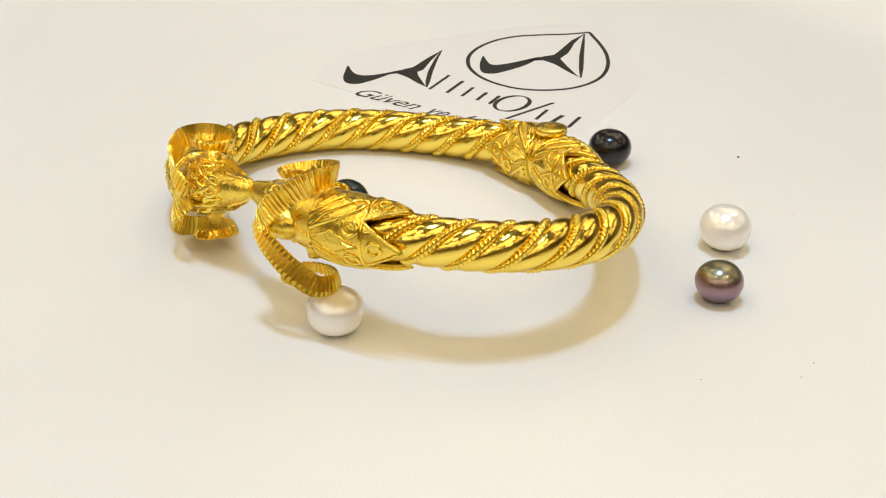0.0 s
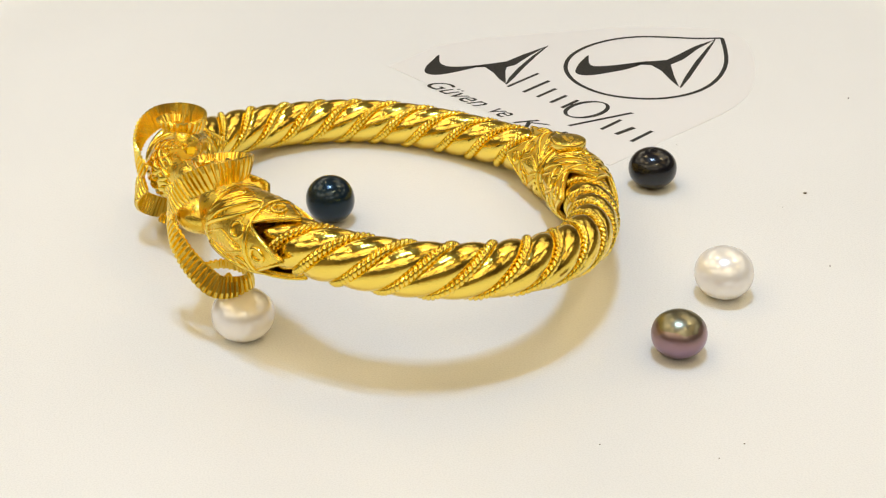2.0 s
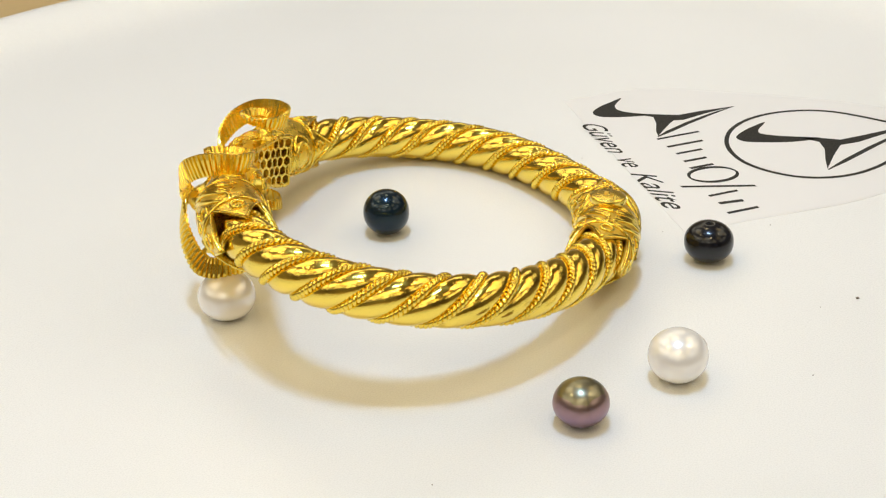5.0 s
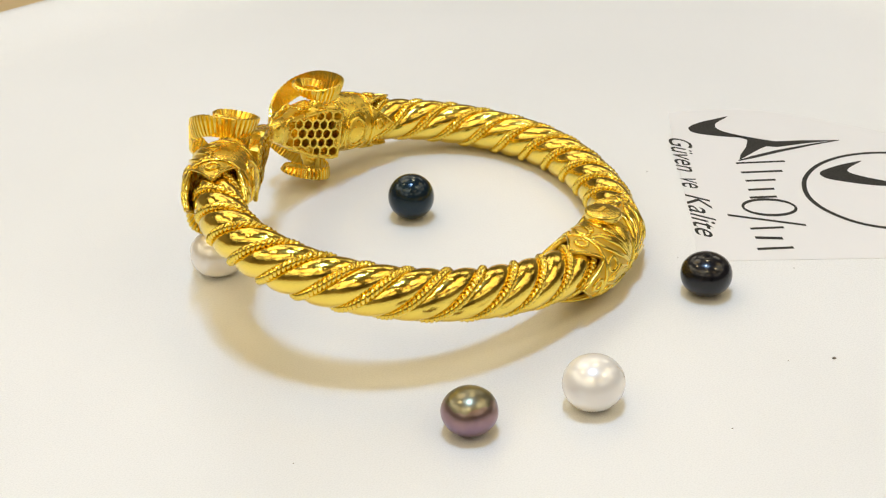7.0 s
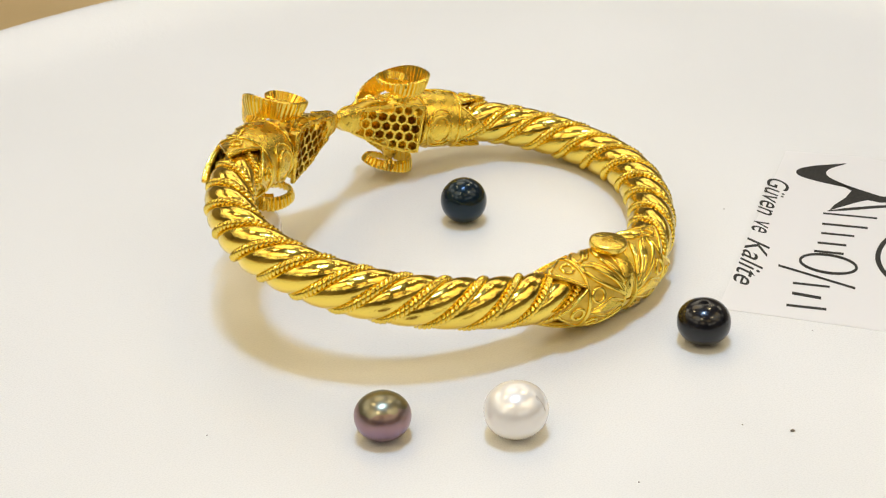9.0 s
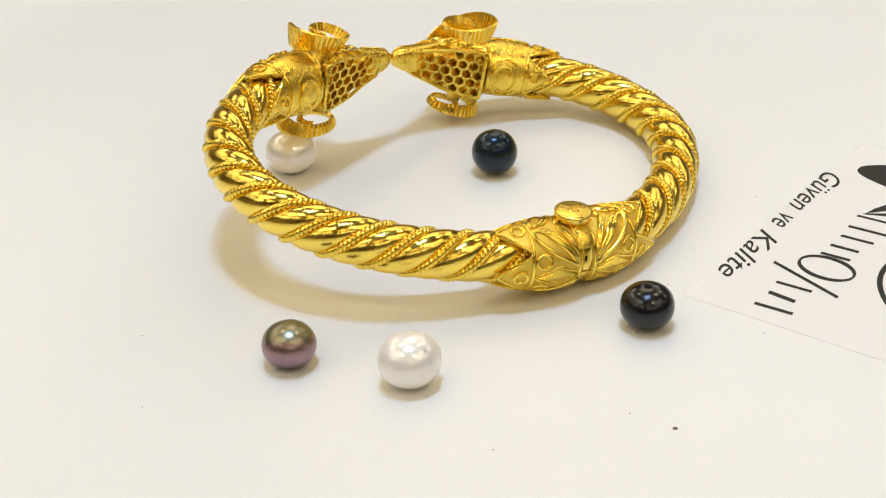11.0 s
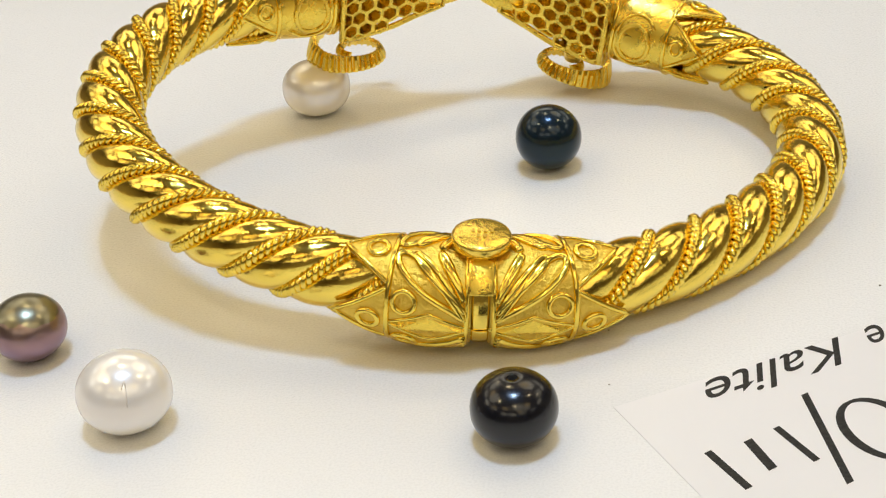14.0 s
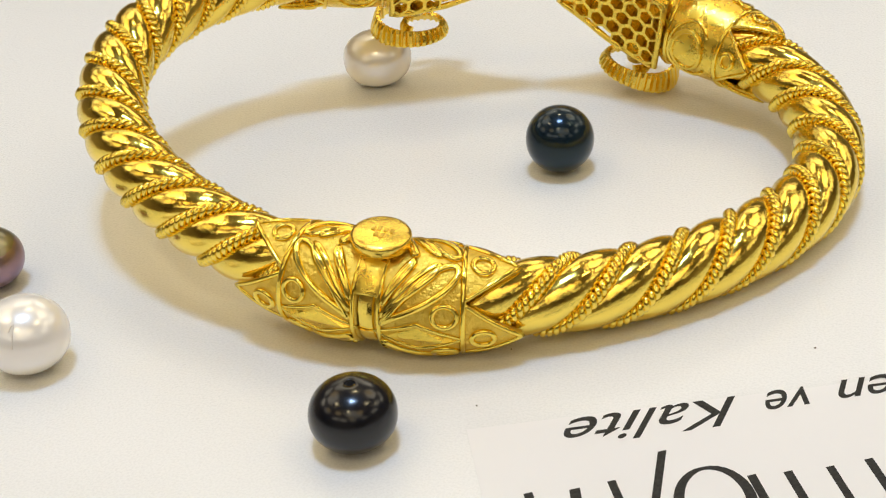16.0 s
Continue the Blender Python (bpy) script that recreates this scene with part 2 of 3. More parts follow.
STEPS = 1440
_table, _run = [0.0], 0.0
for _i in range(2 * STEPS):
    _run += (centre(2 * math.pi * (_i + 1) / STEPS) - centre(2 * math.pi * _i / STEPS)).length
    _table.append(_run)


def arc(deg):
    """Arc length in metres at an angle in degrees (0 to 720)."""
    k = deg / 360 * STEPS
    i = min(int(k), 2 * STEPS - 1)
    return _table[i] + (_table[i + 1] - _table[i]) * (k - i)


def angle_at(s):
    i = int(np.searchsorted(_table, s)) - 1
    i = max(0, min(i, 2 * STEPS - 1))
    return 2 * math.pi * (i + (s - _table[i]) / (_table[i + 1] - _table[i])) / STEPS


def ring_frame(s):
    th = angle_at(s)
    t = (centre(th + 0.01) - centre(th - 0.01)).normalized()
    u = (UP - t * UP.dot(t)).normalized()
    return centre(th), t, t.cross(u), u


def on_tube(s, phi, r):
    """phi: degrees from the outside towards the top; r in metres."""
    c, t, o, u = ring_frame(s)
    a = radians(phi)
    return c + (o * math.cos(a) + u * math.sin(a)) * r


# ---- the bracelet ----
BM = 1.065 * MM
bracelet = group_thing("bracelet", "twisted yellow gold bangle with two horned heads on plate", "bracelet")
LEAD = 16.2 * BM
WIND = {"left": (arc(258.8), 17.2 * MM), "right": (arc(285.8), 18.08 * MM)}


def twist(s, side):
    """Turn of the strands in degrees; each arm is wound from the clasp with its own lead."""
    start, lead = WIND[side]
    return 360 * start / LEAD + 360 * (s - start) / lead


def lobe(psi):
    """Radius of a fat strand's section, psi from -60 to 60 degrees."""
    k = abs(psi) / 60
    return (2.05 + 1.37 * math.sqrt(max(0.0, 1 - k ** 2.1))) * BM


def strand(s0, s1, phase, side):
    rings = []
    n = int((s1 - s0) / (0.45 * BM))
    for i in range(n + 1):
        s = s0 + (s1 - s0) * i / n
        c, t, o, u = ring_frame(s)
        turn = phase + twist(s, side)
        ring = []
        for j in range(17):
            psi = -60 + 7.5 * j
            a = radians(turn + psi * 0.995)
            ring.append(c + (o * math.cos(a) + u * math.sin(a)) * lobe(psi))
        for psi in (40, -40):
            a = radians(turn + psi)
            ring.append(c + (o * math.cos(a) + u * math.sin(a)) * 0.3 * BM)
        rings.append(ring)
    return loft(rings)


def rope(s0, s1, phase, arm):
    """Two fine wires twisted together, lying in the groove between the strands."""
    n = int((s1 - s0) / (0.11 * BM))
    run, last = 0.0, None
    plies = ([], [])
    for i in range(n + 1):
        s = s0 + (s1 - s0) * i / n
        c, t, o, u = ring_frame(s)
        a = radians(phase + twist(s, arm))
        out = o * math.cos(a) + u * math.sin(a)
        p = c + out * 3.0 * BM
        if last is not None:
            run += (p - last).length
        last = p
        way = (t * WIND[arm][1] + (u * math.cos(a) - o * math.sin(a)) * 2 * math.pi * 2.94 * BM).normalized()
        side = way.cross(out)
        b = 2 * math.pi * run / (1.4 * BM)
        off = (out * math.cos(b) - side * math.sin(b)) * 0.31 * BM
        plies[0].append(p + off)
        plies[1].append(p - off)
    return merge(wire(plies[0], 0.32 * BM, 6), wire(plies[1], 0.32 * BM, 6))


ARM_PHASE = {"left": 0.0, "right": 33.0}
for s0, s1, side in ((arc(140), arc(260.8), "left"), (arc(283.8), arc(418), "right")):
    for k in (0, 120, 240):
        mesh_ob("strand", *strand(s0, s1, ARM_PHASE[side] + k, side), gold, bracelet)
        mesh_ob("rope_wire", *rope(s0, s1, ARM_PHASE[side] + 60 + k, side), wire_gold, bracelet, True, "fine gold wire twisted like rope")


def sleeve(name, seam, way, body, tip, first=-10, label="", fat=4.22, out=0.0, low=0.0, plain_back=False, skin=None):
    """A chased sleeve round the band: from the seam towards way (1 or -1) a drum, then four pointed tips."""
    def edge(phi):
        d = abs((phi - first + 45) % 90 - 45) / 45
        return body + tip * (1 - d)

    def radius(a):
        if a < body:
            return (fat + 0.30 * math.sin(math.pi * a / body)) * BM
        return (fat - 0.40 * (a - body) / tip) * BM

    def at(a, phi, lift=0.0):
        c, t, o, u = ring_frame(seam + way * a * BM)
        return on_tube(seam + way * a * BM, phi, radius(a) + lift * BM) + (o * out - u * low) * BM

    n, m = 96, 15
    rings = []
    for layer in (0, 1):
        for i in (range(m) if layer == 0 else range(m - 1, -1, -1)):
            ring = []
            for j in range(n):
                phi = 360 * j / n
                a = edge(phi) * (i / (m - 1))
                ring.append(at(a, phi, -0.55 * layer))
            rings.append(ring)
    drum = mesh_ob(name, *loft(rings, False, True), skin or satin, bracelet, True, label)

    def deco(kind, pieces, mat=wire_gold):
        return mesh_ob(kind, *pieces, mat, drum)

    deco("border_wire", wire([at(body, 5 * j, 0.05) for j in range(72)], 0.27 * BM, 6, True))
    deco("border_wire", wire([at(0.35, 5 * j, 0.02) for j in range(72)], 0.24 * BM, 6, True))
    for q in range(4):
        c = first + 90 * q
        line = [at(body + tip * (1 - abs(k) / 45) - 0.15, c + k, 0.02) for k in range(-45, 46, 5)]
        deco("tip_wire", wire(line, 0.22 * BM, 6))
        spots = [(body + tip * 0.33, c, 0.85)]
        if q == 0 or q == 2 and not plain_back:
            spots += [(body - 1.35, c + 29, 0.9), (body - 1.35, c - 29, 0.9)]
        for a, phi, r in spots:
            deco("ring_ornament", wire([at(a + r * math.cos(b), phi + degrees_of(r * math.sin(b), 4.35), 0.08) for b in [2 * math.pi * j / 20 for j in range(20)]], 0.27 * BM, 6, True))
        if q % 2 or q == 2 and plain_back:
            continue
        k0, k1, w = 0.25, body - 0.35, 14
        corners = [at(k0, c), at((k0 + k1) / 2, c + w), at(k1, c), at((k0 + k1) / 2, c - w)]
        under = [at(k0, c, -0.3), at((k0 + k1) / 2, c + w, -0.3), at(k1, c, -0.3), at((k0 + k1) / 2, c - w, -0.3)]
        peak = [at(k0 + 0.7, c, 0.34), at(k1 - 0.9, c, 0.42)]
        v = corners + under + peak
        f = [(0, 1, 8), (1, 9, 8), (1, 2, 9), (2, 3, 9), (3, 8, 9), (3, 0, 8), (0, 4, 5, 1), (1, 5, 6, 2), (2, 6, 7, 3), (3, 7, 4, 0), (4, 7, 6, 5)]
        mesh_ob("diamond_facet", v, f, head_gold, drum, False)
        rim = []
        for (a0, p0), (a1, p1) in (((k0 - 0.3, c), ((k0 + k1) / 2, c + w + 5)), (((k0 + k1) / 2, c + w + 5), (k1 + 0.4, c)), ((k1 + 0.4, c), ((k0 + k1) / 2, c - w - 5)), (((k0 + k1) / 2, c - w - 5), (k0 - 0.3, c))):
            rim += [at(a0 + (a1 - a0) * k / 6, p0 + (p1 - p0) * k / 6, 0.0) for k in range(6)]
        deco("diamond_wire", wire(rim, 0.19 * BM, 5, True))
        for turn in (1, -1):
            for start, lean, length, width in ((13, 66, body - 0.4, 20.0), (22, 60, body - 1.9, 8.5), (35, 50, body - 4.0, 6.5)):
                loop = []
                for j in range(28):
                    b = 2 * math.pi * j / 28
                    a = 0.6 + (length - 0.6) * (0.5 - 0.5 * math.cos(b))
                    wide = width * math.sin(b) * (0.5 - 0.5 * math.cos(b)) ** 0.6
                    loop.append(at(a, c + turn * (start + lean * ((a - 0.6) / (length - 0.6)) ** 0.8 + wide), 0.06))
                deco("petal_wire", wire(loop, 0.34 * BM, 6, True))
    return drum, at


def degrees_of(mm, r):
    return math.degrees(mm / r)


# clasp: two sleeves that meet at a hinge pin with a round head
CLASP = arc(272.4)
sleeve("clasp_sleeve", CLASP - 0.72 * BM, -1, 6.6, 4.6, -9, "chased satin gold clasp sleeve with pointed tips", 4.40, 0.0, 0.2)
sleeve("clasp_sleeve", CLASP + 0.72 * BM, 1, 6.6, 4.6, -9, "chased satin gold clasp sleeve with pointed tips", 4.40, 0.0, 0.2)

for phi0, phi1, r, half in ((-66, -39, 4.4, 0.72), (-38, -15, 4.4, 0.7), (-14, 8, 4.25, 0.64), (9, 31, 4.35, 0.66), (31, 74, 4.52, 1.12), (84, 290, 4.35, 0.69)):
    rings = []
    for k in range(17):
        phi = phi0 + (phi1 - phi0) * k / 16
        rings.append([on_tube(CLASP + x * half * BM, phi, (y + r) * BM) for x, y in ((-1, -1.4), (1, -1.4), (1.0, -0.12), (0.82, 0.06), (0.25, 0.13), (-0.25, 0.13), (-0.82, 0.06), (-1.0, -0.12))])
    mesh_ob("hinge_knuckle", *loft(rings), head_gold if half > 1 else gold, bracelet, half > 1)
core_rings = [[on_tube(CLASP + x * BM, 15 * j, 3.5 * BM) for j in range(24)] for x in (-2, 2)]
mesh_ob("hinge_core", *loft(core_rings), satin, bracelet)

pin_c, pin_t, pin_o, pin_u = ring_frame(CLASP)
pin_axis = (pin_u * math.cos(radians(-3)) + pin_o * math.sin(radians(-3))).normalized()


def pin_point(x, y, z):
    e1 = pin_t
    e2 = pin_axis.cross(e1).normalized()
    return pin_c - pin_o * 0.3 * BM + (e1 * x + e2 * y + pin_axis * z) * BM


def pin_lathe(profile, sides=40):
    v, f = lathe(profile, sides)
    return [pin_point(*p) for p in v], f


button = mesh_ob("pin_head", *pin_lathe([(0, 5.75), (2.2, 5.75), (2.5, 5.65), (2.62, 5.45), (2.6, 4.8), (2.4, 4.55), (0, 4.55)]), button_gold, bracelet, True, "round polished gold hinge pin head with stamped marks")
mesh_ob("hinge_pin", *pin_lathe([(0, 5.15), (0.95, 5.15), (0.95, 3.2), (0, 3.2)]), gold, bracelet)
for x, y in ((-0.75, 0.35), (-0.2, 0.4), (0.35, 0.38), (0.9, 0.3), (-0.3, -0.45), (0.25, -0.5)):
    v, f = box(x - 0.15, y - 0.28, 5.7, x + 0.15, y + 0.28, 5.83)
    mesh_ob("stamp_mark", [pin_point(*p) for p in v], f, satin, button, False)


# ---- the two horned heads ----
def profile_at(table, x):
    return float(np.interp(x, [p[0] for p in table], [p[1] for p in table]))


HALF_UP = ((0, 4.2), (3, 4.25), (6, 3.7), (9, 2.75), (11, 2.15), (12.5, 1.85), (13.6, 1.45), (14.1, 0.95), (14.4, 0.3))
OUTER = ((0, 4.2), (3, 4.4), (6, 3.7), (9, 2.7), (11, 2.15), (12.5, 1.9), (13.6, 1.5), (14.1, 1.0), (14.4, 0.3))
INNER = ((0, 3.5), (3, 2.6), (6, 2.1), (9, 1.6), (11, 1.5), (12.5, 1.35), (13.6, 1.1), (14.1, 0.8), (14.4, 0.3))
HOLLOW = ((0, 0.0), (1, 1.1), (8, 1.1), (10, 0.3), (11, 0.0))


def head(boundary, way, nose, out, fat, collar_out, horn_x, rise_by, drop_by, sunk):
    """way: -1 where the nose points to smaller angles."""
    collar_label = "chased satin gold collar with pointed tips"
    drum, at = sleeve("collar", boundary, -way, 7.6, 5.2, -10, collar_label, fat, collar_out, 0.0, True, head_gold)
    # scroll boss on the inner side of the collar
    boss = [at(3.4 + 2.1 * math.cos(b), 180 + degrees_of(2.1 * math.sin(b), 4.3), 0.15) for b in [2 * math.pi * j / 24 for j in range(24)]]
    mesh_ob("scroll_boss", *merge(wire(boss, 0.28 * BM, 6, True), ([at(3.4, 180, 0.55)] + boss, [(0, 1 + j, 1 + (j + 1) % 24) for j in range(24)])), head_gold, drum)
    for sgn in (-1, 1):
        curl = []
        for k in range(22):
            b, r = sgn * (0.6 + 0.28 * k), 2.7 + 0.05 * k - 0.0045 * k * k
            curl.append(at(3.6 + r * math.cos(b), 180 + degrees_of(r * math.sin(b), 4.3) + sgn * 6, 0.05))
        mesh_ob("scroll_wire", *wire(curl, 0.22 * BM, 5), wire_gold, drum)

    def local(x, o, u):
        c, t, oo, uu = ring_frame(boundary + (nose - boundary) * x / 14.4)
        return c + (oo * o + uu * (u + 1.9 * (max(0.0, x) / 14.4) ** 1.3)) * BM

    rings = []
    xs = [0.0, 0.4, 1, 2, 3, 4, 5, 6, 7, 8, 9, 10, 11, 12, 12.8, 13.4, 13.9, 14.2, 14.4]
    for x in xs:
        hu, oo, oi = profile_at(HALF_UP, x), profile_at(OUTER, x), profile_at(INNER, x) - profile_at(HOLLOW, x)
        ring = []
        for j in range(40):
            a = 2 * math.pi * j / 40
            c, s = math.cos(a), math.sin(a)
            if c >= 0:
                ring.append(local(x, oo * c, hu * s))
            else:
                ring.append(local(x, -oi * abs(c) ** 0.45, hu * math.copysign(abs(s) ** 0.75, s)))
        rings.append(ring)
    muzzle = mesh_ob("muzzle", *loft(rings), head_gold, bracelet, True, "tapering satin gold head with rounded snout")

    # honeycomb on the inner side
    def comb_level(x):
        return -(profile_at(INNER, x) + 0.95 * min(1.0, max(0.0, (11.6 - x) / 5)))

    cell_r = 0.98
    dx, dz = cell_r * math.sqrt(3), cell_r * 1.5
    for row in range(-4, 5):
        for col in range(0, 9):
            x = 1.6 + dx * (col + 0.5 * (row % 2))
            z = dz * row
            if x > 10.2 or abs(z) > profile_at(HALF_UP, x) * 0.98 - 0.55:
                continue
            v, f = [], []
            for level, r in ((0.0, 1.16), (1.0, 1.16), (1.0, 0.9), (0.0, 0.9)):
                for k in range(6):
                    a = radians(60 * k + 30)
                    px, pz = x + cell_r * r / 1.15 * math.cos(a), z + cell_r * r / 1.15 * math.sin(a)
                    top = comb_level(px)
                    v.append(local(px, top + 2.0 * (1 - level), pz))
            for lev in range(4):
                for k in range(6):
                    f.append((lev * 6 + k, lev * 6 + (k + 1) % 6, ((lev + 1) % 4) * 6 + (k + 1) % 6, ((lev + 1) % 4) * 6 + k))
            mesh_ob("honeycomb_cell", v, f, head_gold, muzzle, False)
    edge = [local(x, comb_level(x) + 0.3, profile_at(HALF_UP, x) * 0.93) for x in np.linspace(0.6, 11.6, 20)]
    edge += [local(x, comb_level(x) + 0.3, -profile_at(HALF_UP, x) * 0.93) for x in np.linspace(11.6, 0.6, 20)]
    mesh_ob("comb_rim", *wire(edge, 0.34 * BM, 6, True), head_gold, muzzle)

    # wavy locks over the brow, ridges of hair, eyes and lip line
    for q, phi in enumerate(range(-57, 58, 13)):
        lock, thick = [], []
        for m in range(17):
            k = m / 16
            x = 9.5 - 5.2 * k + 0.25 * (q % 3)
            a = radians(phi * (0.75 + 0.25 * k) + 6.5 * math.sin(2 * math.pi * (1.6 * k + 0.37 * q)))
            lift = 1.02 + 0.05 * math.sin(2 * math.pi * (2.2 * k + 0.21 * q))
            lock.append(local(x, profile_at(OUTER, x) * math.cos(a) * lift, profile_at(HALF_UP, x) * math.sin(a) * lift))
            thick.append((0.16 + 0.38 * math.sin(math.pi * (0.08 + 0.84 * k)) ** 0.7) * BM)
        mesh_ob("hair_lock", *wire(lock, thick, 7), wire_gold, muzzle)
    for sgn in (-1, 1):
        for k in range(7):
            line = []
            for m in range(9):
                x = 6.4 - 0.5 * m + 0.15 * k
                a = radians(sgn * (52 + 7.5 * k + 9 * math.sin(m * 0.9 + k)))
                line.append(local(x, profile_at(OUTER, x) * math.cos(a), profile_at(HALF_UP, x) * math.sin(a)) )
            mesh_ob("hair_ridge", *wire(line, 0.24 * BM, 5), wire_gold, muzzle)
    for sgn in (-1, 1):
        a = radians(48 * sgn)
        x0 = 7.3
        ce = (x0, profile_at(OUTER, x0) * math.cos(a), profile_at(HALF_UP, x0) * math.sin(a))
        v, f = lathe([(0, 0.55), (0.4, 0.4), (0.55, 0), (0.4, -0.4), (0, -0.55)], 10)
        ringp = [local(x0 + 0.95 * math.cos(b), profile_at(OUTER, x0) * math.cos(a + 0.24 * math.sin(b)) * 1.03, profile_at(HALF_UP, x0) * math.sin(a + 0.24 * math.sin(b)) * 1.03) for b in [2 * math.pi * k / 16 for k in range(16)]]
        mesh_ob("eye_boss", *merge(([local(ce[0] + p[0], ce[1] + p[1], ce[2] + p[2]) for p in v], f), wire(ringp, 0.2 * BM, 5, True)), wire_gold, muzzle)
    lip = [local(x, profile_at(OUTER, x) * 0.35, profile_at(HALF_UP, x) * 0.98) for x in np.linspace(9.5, 13.9, 10)]
    lip += [local(x, profile_at(OUTER, x) * 0.35, -profile_at(HALF_UP, x) * 0.98) for x in np.linspace(13.9, 9.5, 10)]
    mesh_ob("lip_line", *wire(lip, 0.2 * BM, 5), wire_gold, muzzle)

    # horns: ribbed ribbons that climb from the brow and curl up above and below the head
    hc, ht, ho, hu_ = ring_frame(boundary + way * horn_x * BM)
    ht = ht * way
    if sunk:
        v, f = lathe([(3.3 * math.sin(math.pi * k / 12), 3.2 * math.cos(math.pi * k / 12)) for k in range(13)], 24)
        mesh_ob("forehead", [hc + (ht * (q[0] * 0.95 + 1.7) + ho * (q[1] * 1.2 + 2.4) + hu_ * (q[2] * 0.8 - 0.4)) * BM for q in v], f, head_gold, muzzle, True, "smooth swelling gold forehead between the horns")
    for sgn in (1, -1):
        table = (FULL_START if sgn > 0 else LOW_START) + HORN[4:] if sunk else HORN
        rough = spline([(p[0] * 0.93, p[1] * 0.93 + out, p[2] * (rise_by if sgn > 0 else -drop_by) - sunk) for p in table], 26)
        path, run = [rough[0]], 0.0
        for p, q in zip(rough, rough[1:]):
            run += (q - p).length
            if run >= 0.14:
                path.append(q)
                run -= 0.14
        n = len(path)
        rings = []
        mid = Vector((-0.3, -1.1 + out, 5.0 * sgn))
        for i, p in enumerate(path):
            t = (path[min(i + 1, n - 1)] - path[max(i - 1, 0)]).normalized()
            k = i / (n - 1)
            away = Vector((p.x - mid.x, p.y - mid.y, 0))
            away = away.normalized() if away.length > 1e-6 else Vector((1, 0, 0))
            lie = float(np.interp(k, (0, 0.25, 0.45, 0.58, 0.72, 1.0), (0.05, 0.12, 0.22, 0.25, 0.65, 0.6)))
            w = Vector((0, 0, sgn)) + away * lie
            w = (w - t * w.dot(t)).normalized()
            nrm = t.cross(w)
            if nrm.dot(away) < 0:
                nrm = -nrm
            half = float(np.interp(k, (0, 0.06, 0.3, 0.42, 0.52, 0.6, 0.74, 1.0), (1.25, 1.5, 1.6, 1.55, 1.45, 1.25, 0.8, 0.5) if sgn > 0 else (1.25, 1.5, 1.55, 1.3, 1.05, 0.9, 0.7, 0.5)))
            rib = 0.24 if i % 5 < 3 else -0.14
            ring = [p + w * half + nrm * (0.16 + rib * 0.6), p + w * half * 0.5 + nrm * (0.19 + rib), p - w * half * 0.5 + nrm * (0.19 + rib), p - w * half + nrm * (0.16 + rib * 0.6),
                    p - w * half - nrm * (0.17 - rib * 0.45), p + w * half - nrm * (0.17 - rib * 0.45)]
            rings.append([hc + (ht * q.x + ho * q.y + hu_ * q.z) * BM for q in ring])
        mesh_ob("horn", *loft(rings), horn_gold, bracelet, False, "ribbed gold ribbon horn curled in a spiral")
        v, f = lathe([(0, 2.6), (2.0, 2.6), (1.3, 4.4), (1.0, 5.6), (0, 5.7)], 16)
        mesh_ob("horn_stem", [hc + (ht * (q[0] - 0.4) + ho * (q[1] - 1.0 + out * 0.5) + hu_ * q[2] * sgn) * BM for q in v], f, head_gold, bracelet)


HORN = ((3.9, 4.5, 0.6), (2.6, 5.3, 1.6), (0.4, 5.6, 3.2), (-2.4, 4.6, 5.2), (-4.6, 2.2, 6.6), (-5.2, -0.6, 7.0), (-4.2, -2.9, 7.0), (-1.8, -4.2, 6.8), (1.0, -4.0, 6.6), (3.0, -2.4, 6.5),
        (3.3, 0.0, 6.6), (2.0, 1.8, 6.8), (0.1, 2.0, 7.0), (-1.4, 0.9, 7.1), (-1.5, -0.8, 7.1), (-0.4, -1.7, 7.1))
FULL_START = ((4.3, 4.4, 0.1), (2.8, 5.2, 1.3), (0.4, 5.6, 3.2), (-2.4, 4.6, 5.2))
LOW_START = ((4.5, 4.7, -0.7), (3.3, 5.1, 0.4), (1.1, 5.2, 2.0), (-1.9, 4.3, 4.4))
head(arc(130.4), -1, arc(98.9), 2.0, 4.5, 0.4, 3.6, 1.08, 1.06, 0.9)
head(arc(66.8), 1, arc(98.1), 0.4, 4.3, 0.0, 4.3, 1.04, 0.96, 0.0)


# ---- pearls ----
def pearl(x, y, wide, high, mat, label, hole=False, power=2.3, squash=(1, 1), turn=0, wobble=0.02, seed=0.0, tilt=0):
    n = 30
    profile = []
    for i in range(n + 1):
        a = math.pi * i / n
        c, s = math.cos(a), math.sin(a)
        z = math.copysign(abs(c) ** (2 / power), c) * high / 2
        r = abs(s) ** (2 / power) * wide / 2
        profile.append((r * MM, (z + high / 2) * MM))
    profile[0] = (0, profile[0][1])
    profile[-1] = (0, 0)
    if hole:
        top = high * MM
        profile = [(0, top - 1.6 * MM), (0.42 * MM, top - 1.6 * MM), (0.43 * MM, top - 0.10 * MM), (0.50 * MM, top - 0.03 * MM)] + [p for p in profile if p[0] > 0.6 * MM or p[1] < top / 2]
    ob = mesh_ob("pearl", *lathe(profile, 64, squash, wobble, seed), mat)
    ob.location = (x * MM, y * MM, 0)
    ob.rotation_euler = (radians(tilt), 0, radians(turn))
    return tagged(ob, label, "pearl", "loose pearls")


